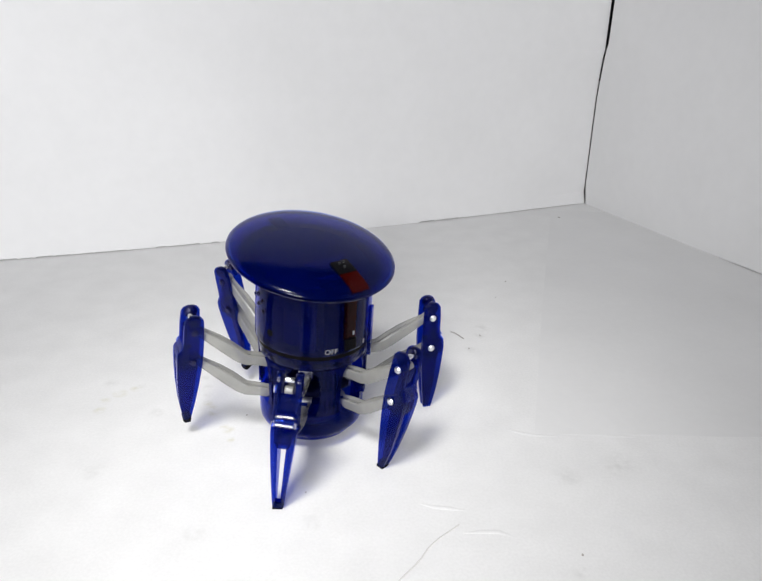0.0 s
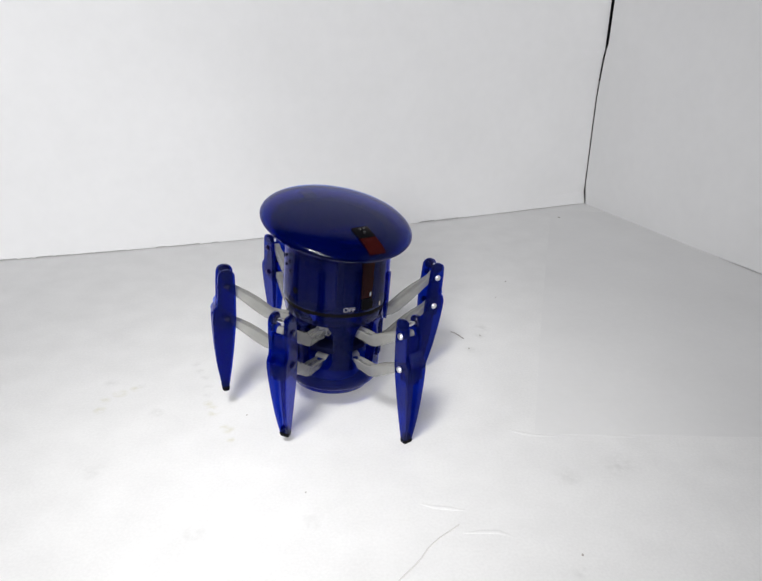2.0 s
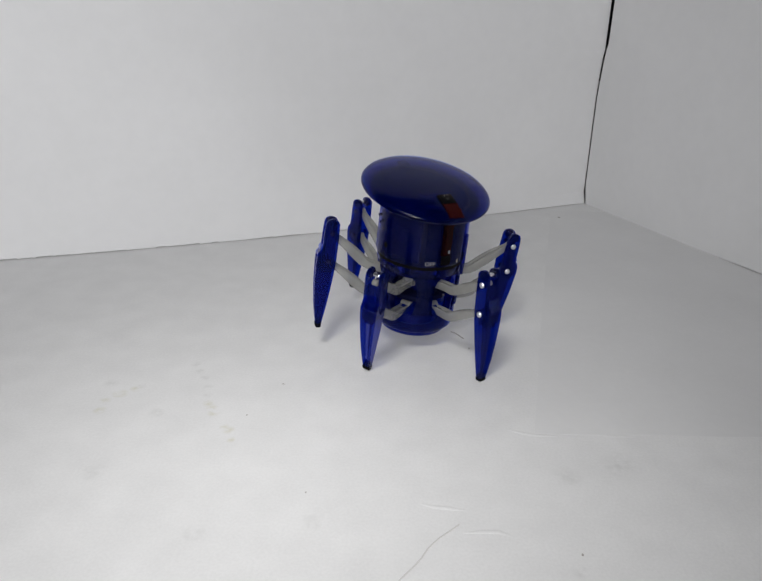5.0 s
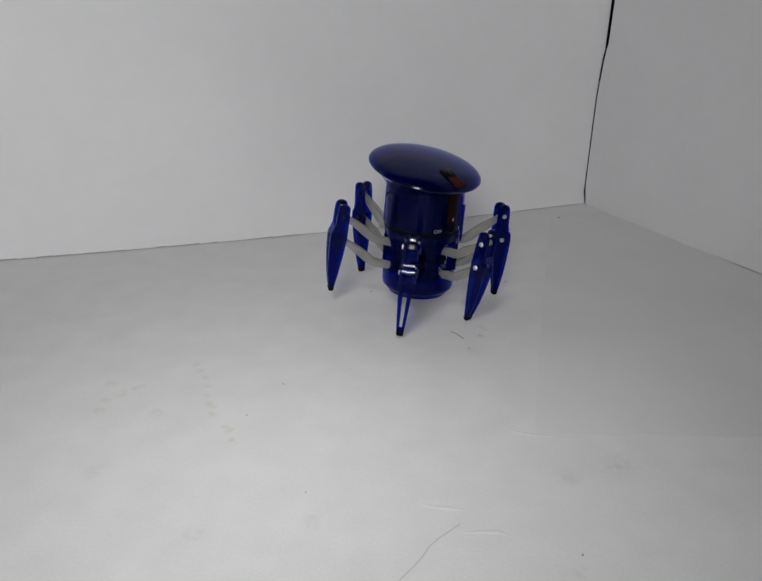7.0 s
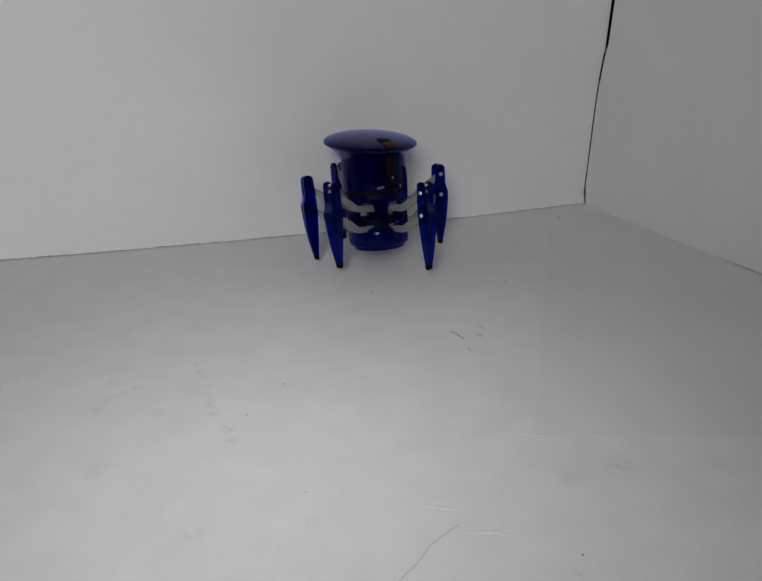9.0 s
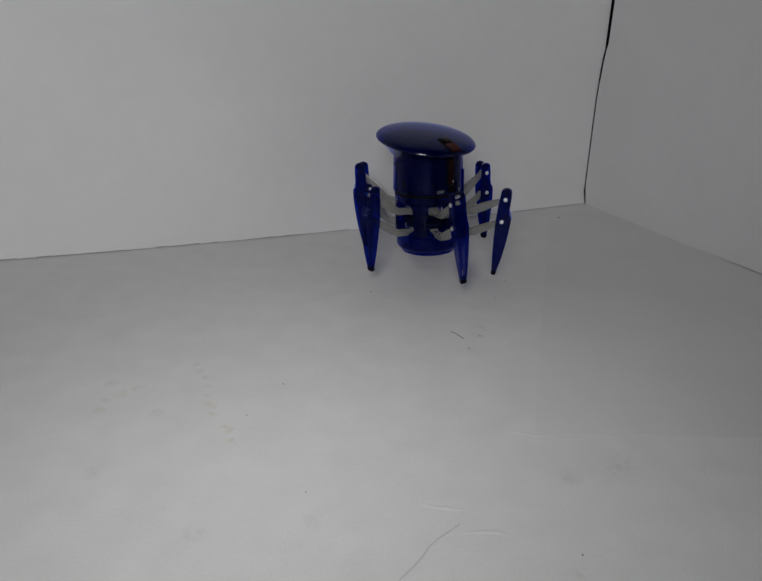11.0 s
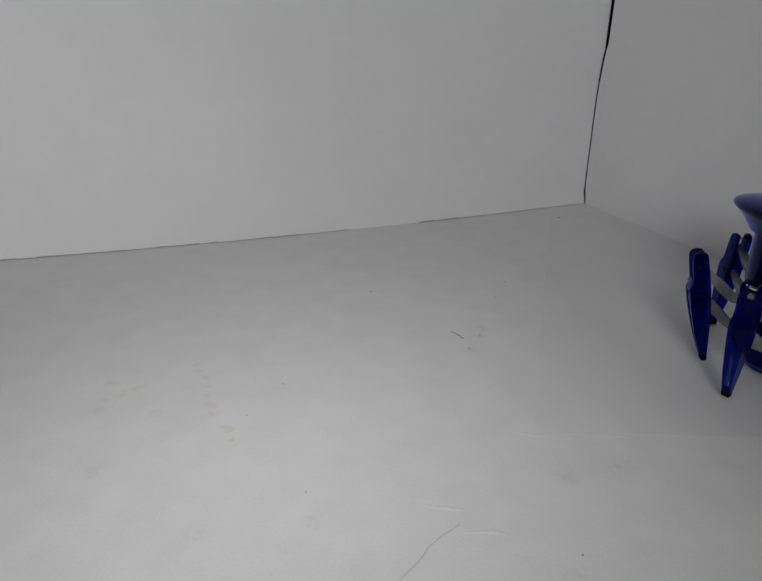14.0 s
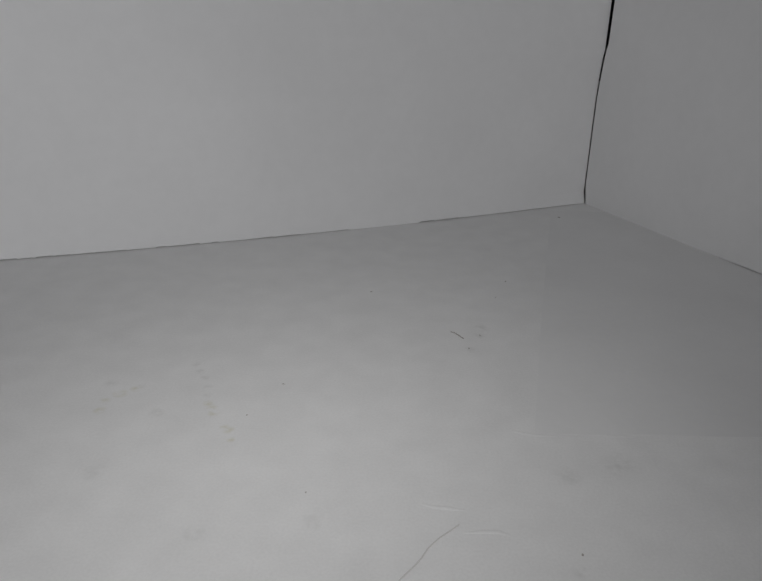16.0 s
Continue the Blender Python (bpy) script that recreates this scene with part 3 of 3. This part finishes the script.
# ---------------------------------------------------------------- marks on the sheet
bm = bmesh.new()
for x, y, r in ((-0.0055, 0.3477, 0.0007), (0.0613, 0.1516, 0.0005), (-0.0239, 0.1772, 0.0004), (-0.0411, 0.2459, 0.0005), (0.0739, 0.3665, 0.0007),
                (0.0644, 0.3424, 0.0005), (0.0424, 0.281, 0.0006), (0.0494, 0.295, 0.0005), (0.1379, 0.5012, 0.0012), (-0.0521, 0.222, 0.0004)):
    made = bmesh.ops.create_icosphere(bm, subdivisions=1, radius=r)["verts"]
    bmesh.ops.transform(bm, matrix=pose(x, y, 0.0002, 0, 0, 57 * x * 1000) @ Matrix.Diagonal((1.3, 0.8, 0.25, 1)), verts=made)
tagged(part("dirt_specks", bm, DIRT), "tiny grey specks of dirt on the white sheet", "dirt", kind="stuff")


def strand(name, pts, r, mat, label, category):
    bm = bmesh.new()
    tube(bm, [(x, y, r * 0.4) for x, y in pts], r, 6, 0.4)
    return tagged(part(name, bm, mat), label, category)


strand("hair", [(0.0258, 0.1635), (0.0224, 0.1604), (0.0193, 0.1577), (0.0170, 0.1552), (0.0153, 0.1531), (0.0130, 0.1490), (0.0106, 0.1458), (0.0070, 0.1415), (0.0040, 0.1370)],
       0.00026, HAIR, "thin grey hair lying on the white sheet", "hair")
strand("fibre", [(0.0352, 0.2985), (0.0375, 0.2968), (0.0395, 0.2935), (0.0409, 0.2912)], 0.00045, DIRT, "short dark fibre lying on the white sheet", "fibre")


# ---------------------------------------------------------------- how the robot moves
STEP = 0.582
# per leg: mean swing, rise, side lean, out lean; then their cosine and sine parts
GAIT_AWAY = {
    0: ((-1.9, 21.6, -2.4, -1.7), (8.2, 1.5, -0.2, 4.9), (0.1, 6.8, 1.6, 3.3)),
    1: ((-5.1, 21.3, 0.9, -3.5), (-2.3, 1.7, 0.9, -6.6), (-1.9, -3.0, 1.6, -5.2)),
    2: ((4.3, 23.2, -1.5, 1.4), (-7.8, -0.5, -1.8, 1.0), (5.0, 4.4, -6.6, 3.4)),
    3: ((0.0, 23.0, 0.0, 0.0), (-7.0, 1.6, 0.0, 5.0), (0.0, 6.8, -1.7, 3.3)),
    4: ((1.7, 28.3, -3.5, 2.8), (3.5, 0.1, -1.2, -4.2), (-5.0, 2.2, -6.0, 4.2)),
    5: ((2.2, 29.9, -2.2, 2.4), (-2.5, -0.3, -8.2, 1.1), (3.0, -4.4, -5.6, -5.3)),
}
GAIT_BACK = {
    0: ((4.9, 30.3, -3.9, 2.3), (-4.0, -3.3, -2.8, -3.5), (-3.9, 4.1, -4.2, 3.3)),
    1: ((2.7, 20.4, 0.8, -0.6), (9.3, 0.4, 4.9, 6.6), (3.8, -8.0, 2.9, 0.2)),
    2: ((4.1, 15.7, -0.6, -2.9), (0.5, -8.8, 2.8, -7.0), (3.7, -0.9, 4.8, -2.6)),
    3: ((-5.0, 21.4, 4.1, 2.9), (-7.0, 1.6, -1.3, 6.6), (-7.0, -5.0, -4.9, 1.0)),
    4: ((0.0, 25.0, 2.0, 3.0), (4.0, 1.0, 0.0, -5.0), (5.0, -4.0, -4.0, -5.0)),
    5: ((-3.2, 29.0, 6.0, 0.3), (6.0, 2.4, -0.7, -7.0), (7.0, -4.5, -4.8, -7.5)),
}


def stand(x, y, yaw, rise, rx, ry):
    return pose(x, y, 0) @ pose(0, 0, 0, rx) @ pose(0, 0, 0, 0, ry) @ pose(0, 0, rise, 0, 0, yaw)


def gait(n, t):
    a, w = 2 * math.pi * t / STEP, min(max((t - 9.2) / 2.0, 0.0), 1.0)
    away, back = ([m + c * math.cos(a) + s * math.sin(a) for m, c, s in zip(*g[n])] for g in (GAIT_AWAY, GAIT_BACK))
    return np.array([p * (1 - w) + q_ * w for p, q_ in zip(away, back)])


def leg_poses(n, swing, rise, lean, out):
    """The poses of blade, upper and lower arm of a leg in the robot's space."""
    turn = pose(0, 0, 0, 0, 0, 60 * n) @ pose(LEG_R, 0, 0, 0, 0, swing)
    r = radians(rise)
    blade = turn @ pose(LEG_L * math.cos(r), 0, LEG_Z + LEG_L * math.sin(r)) @ pose(0, 0, 0, lean) @ pose(0, 0, 0, 0, -out)
    arms = []
    for drop in (PIN_HIGH, PIN_LOW):
        foot = turn @ Vector((0, 0, LEG_Z - drop))
        d = blade @ Vector((0, 0, -drop)) - foot
        yaw, up = math.degrees(math.atan2(d.y, d.x)), math.degrees(math.asin(d.z / d.length))
        arms.append(Matrix.Translation(foot) @ pose(0, 0, 0, 0, -up, yaw))
    return blade, arms[0], arms[1]


def drive_leg(n, away, back):
    known = [(t, np.array(v) - gait(n, t)) for t, *v in (*away, *back)]
    known = [(0.0, known[0][1] * 0.5 if known else np.zeros(4))] + known if not known or known[0][0] > 0 else known
    known.append((16.0, np.zeros(4)))
    times = [k[0] for k in known]
    rows = []
    for k in range(161):
        t = k / 10
        off = np.array([np.interp(t, times, [v[1][c] for v in known]) for c in range(4)])
        rows.append((t, leg_poses(n, *(float(x) for x in gait(n, t) + off))))
    for j, thing in enumerate((legs[n], high_arms[n], low_arms[n])):
        walk(thing, [(t, m[j]) for t, m in rows])


def motions():
    # the robot's stand: seconds, x, y, yaw, lift, lean about x and y
    walk(robot, [
        (0.0, stand(-0.0262, 0.2163, -95.3, -0.0047, 1.1, 2.8)),
        (0.5, stand(-0.0256, 0.2261, -97.7, -0.0024, 3.5, 6.0)),
        (1.0, stand(-0.0260, 0.2276, -97.9, 0.0005, 1.6, 4.8)),
        (1.5, stand(-0.0243, 0.2362, -103.6, -0.0022, 0.9, 3.1)),
        (2.0, stand(-0.0209, 0.2422, -105.2, -0.0015, 0.1, 3.8)),
        (2.5, stand(-0.0165, 0.2466, -104.7, -0.0001, 1.2, 5.3)),
        (3.0, stand(-0.0098, 0.2586, -102.3, -0.0020, 4.1, 4.5)),
        (3.5, stand(-0.0085, 0.2715, -107.7, -0.0020, 1.5, 6.1)),
        (4.0, stand(-0.0001, 0.2804, -114.2, -0.0003, 2.7, 4.9)),
        (6.5, stand(0.0208, 0.3215, -104.7, 0.0000, 3.4, 4.2)),
        (7.0, stand(0.0190, 0.3357, -103.3, -0.0013, 0.0, 2.8)),
        (7.5, stand(0.0210, 0.3498, -109.0, -0.0006, -0.5, 2.6)),
        (8.0, stand(0.0215, 0.3725, -110.5, 0.0020, -1.9, -1.3)),
        (8.5, stand(0.0116, 0.3854, -110.3, 0.0008, -4.5, -4.0)),
        (9.0, stand(-0.0008, 0.4052, -110.7, -0.0022, -8.8, -5.2)),
        (9.2, stand(-0.0018, 0.4085, -110.0, 0.0062, -5.6, -4.6)),
        (10.1, stand(0.0060, 0.4040, -118.0, 0.0010, -4.0, -4.0)),
        (11.3, stand(0.0441, 0.3786, -143.9, 0.0039, -0.6, -1.5)),
        (11.5, stand(0.0567, 0.3716, -147.6, 0.0013, 0.3, -0.3)),
        (12.0, stand(0.0881, 0.3434, -155.1, -0.0037, 0.8, -1.1)),
        (12.5, stand(0.1179, 0.3143, -156.3, -0.0027, -0.2, -4.2)),
        (13.0, stand(0.1388, 0.2985, -144.5, 0.0005, -2.0, -4.5)),
        (13.5, stand(0.1639, 0.2808, -139.7, -0.0016, -5.0, -6.7)),
        (14.0, stand(0.1787, 0.2609, -140.5, -0.0033, 0.1, -2.4)),
        (14.5, stand(0.1968, 0.2440, -141.0, 0.0, 0.0, 0.0)),
        (15.0, stand(0.2400, 0.2150, -141.0, 0.0, 0.0, 0.0)),
        (16.0, stand(0.3100, 0.1200, -141.0, 0.0, 0.0, 0.0)),
    ])
    # the head turns on the body: seconds and the turn
    walk(head, [
        (0.0, pose(0, 0, 0, 0, 0, 46.0)),
        (0.5, pose(0, 0, 0, 0, 0, 49.1)),
        (1.0, pose(0, 0, 0, 0, 0, 51.0)),
        (1.5, pose(0, 0, 0, 0, 0, 51.4)),
        (2.0, pose(0, 0, 0, 0, 0, 51.2)),
        (2.5, pose(0, 0, 0, 0, 0, 49.0)),
        (3.0, pose(0, 0, 0, 0, 0, 46.9)),
        (3.5, pose(0, 0, 0, 0, 0, 45.8)),
        (4.0, pose(0, 0, 0, 0, 0, 48.7)),
        (6.5, pose(0, 0, 0, 0, 0, 48.0)),
        (7.0, pose(0, 0, 0, 0, 0, 50.2)),
        (7.5, pose(0, 0, 0, 0, 0, 51.6)),
        (8.0, pose(0, 0, 0, 0, 0, 53.0)),
        (8.5, pose(0, 0, 0, 0, 0, 51.9)),
        (9.0, pose(0, 0, 0, 0, 0, 49.6)),
        (11.3, pose(0, 0, 0, 0, 0, 100.0)),
        (11.5, pose(0, 0, 0, 0, 0, 114.6)),
        (12.0, pose(0, 0, 0, 0, 0, 116.2)),
        (12.5, pose(0, 0, 0, 0, 0, 125.2)),
        (13.0, pose(0, 0, 0, 0, 0, 124.5)),
        (13.5, pose(0, 0, 0, 0, 0, 127.7)),
        (14.0, pose(0, 0, 0, 0, 0, 128.6)),
        (16.0, pose(0, 0, 0, 0, 0, 129)),
    ])
    # legs: swing, rise, side lean and out lean at the times given, on top of the even gait
    drive_leg(0, ((0.0, 3, 22, -4, 1), (0.5, 2, 23, -3, 2), (1.0, -5, 11, -5, -10), (1.5, -6, 17, -4, -10), (2.0, -7, 22, -0, -6), (2.5, -1, 29, -3, -0), (3.0, 5, 29, 0, 7), (3.5, 1, 22, 0, 4), (4.0, 8, 20, -5, 1), (6.5, 4, 29, -1, 4), (7.0, 6, 20, -3, -0), (7.5, 6, 19, -3, -1), (8.0, -0, 13, -5, -2), (8.5, -9, 16, -1, -6), (9.0, -18, 23, -2, -4), ), ((11.3, 3, 33, -6, 6), (11.5, 12, 27, -5, 1), (12.0, 6, 28, 5, 1), (12.5, 14, 36, 1, 7), (13.0, 2, 38, -7, 8), (13.5, 3, 31, -12, 4), (14.0, -3, 30, -3, -1), ))
    drive_leg(1, ((0.0, -8, 24, 0, -9), (0.5, -10, 25, 2, -6), (1.0, -7, 24, 0, 2), (1.5, -3, 23, 0, 3), (2.0, -9, 21, 3, 2), (2.5, -10, 19, 6, -5), (3.0, -4, 20, 1, -12), (3.5, -9, 21, 1, -11), (4.0, -9, 27, 3, -2), (6.5, -5, 18, -0, -12), (7.0, -7, 21, 3, -11), (7.5, -3, 25, 2, -5), (8.0, 5, 23, -4, 3), (8.5, 1, 19, -4, 7), (9.0, 1, 16, -1, 0), ), ((11.3, -6, 9, 1, -10), (11.5, -1, 27, -1, -3), (12.0, -6, 29, -6, -1), (12.5, -6, 20, -4, -9), (13.0, 2, 18, -1, -0), ))
    drive_leg(2, ((0.0, -8, 21, 1, 3), (0.5, -6, 22, 7, -1), (1.0, 11, 16, 6, -1), (1.5, 11, 23, 1, -0), (2.0, 16, 23, 1, -0), (2.5, 10, 32, -8, 8), (3.0, 5, 23, -10, 6), (3.5, 0, 21, -3, 3), (4.0, -8, 22, 2, -2), (6.5, 7, 26, -13, 4), (7.0, -4, 25, -2, 1), (7.5, -4, 24, -2, -0), (8.0, -1, 16, 0, -0), (8.5, -1, 20, 3, -1), (9.0, 11, 27, 2, -1), ), ((11.3, 10, 22, -6, 1), (11.5, 0, 17, -7, -1), (12.0, 2, 22, -3, 5), (12.5, 0, 26, -2, 3), (13.0, 6, 19, 6, -1), ))
    drive_leg(3, (), ((11.3, -6, 18, 3, -2), (11.5, 3, 27, 9, 3), (12.0, 9, 23, 8, -3), (12.5, 13, 22, 8, -3), (13.0, -14, 16, 0, -0), ))
    drive_leg(4, ((0.0, 7, 33, -12, -1), (0.5, 11, 29, -3, -5), (1.0, 1, 23, -2, 4), (2.5, -2, 29, -13, 11), (3.0, -4, 25, -7, 7), (3.5, 8, 31, -4, -5), (4.0, 13, 26, -4, -3), (6.5, -4, 28, -11, 8), (7.0, 4, 30, 2, -4), (7.5, 2, 28, 5, -4), (8.0, 3, 21, 8, 0), (8.5, 6, 27, 1, 6), (9.0, -2, 36, 0, -0), ), ((14.0, -7, 22, 3, 8), ))
    drive_leg(5, ((0.0, 2, 31, -14, 2), (0.5, -1, 35, -6, 7), (1.0, 2, 37, 5, 9), (1.5, 1, 34, 10, 4), (2.0, 5, 29, 1, -0), (2.5, 8, 28, -5, -4), (3.0, 0, 26, -11, 0), (3.5, -1, 28, -8, 2), (4.0, 2, 35, -5, 8), (6.5, 0, 24, -10, -0), (7.0, 1, 28, -10, 3), (7.5, 0, 31, -7, 6), (8.0, -9, 31, 9, 8), (8.5, 2, 31, 6, 5), (9.0, 11, 28, 4, -1), ), ((11.3, -3, 24, 0, 0), (11.5, -14, 32, 13, 7), (12.0, -12, 30, 8, 12), (12.5, -10, 28, 13, 9), (13.0, 3, 23, 2, -4), (13.5, -1, 25, 6, -9), (14.0, 12, 32, 3, -10), ))


motions()
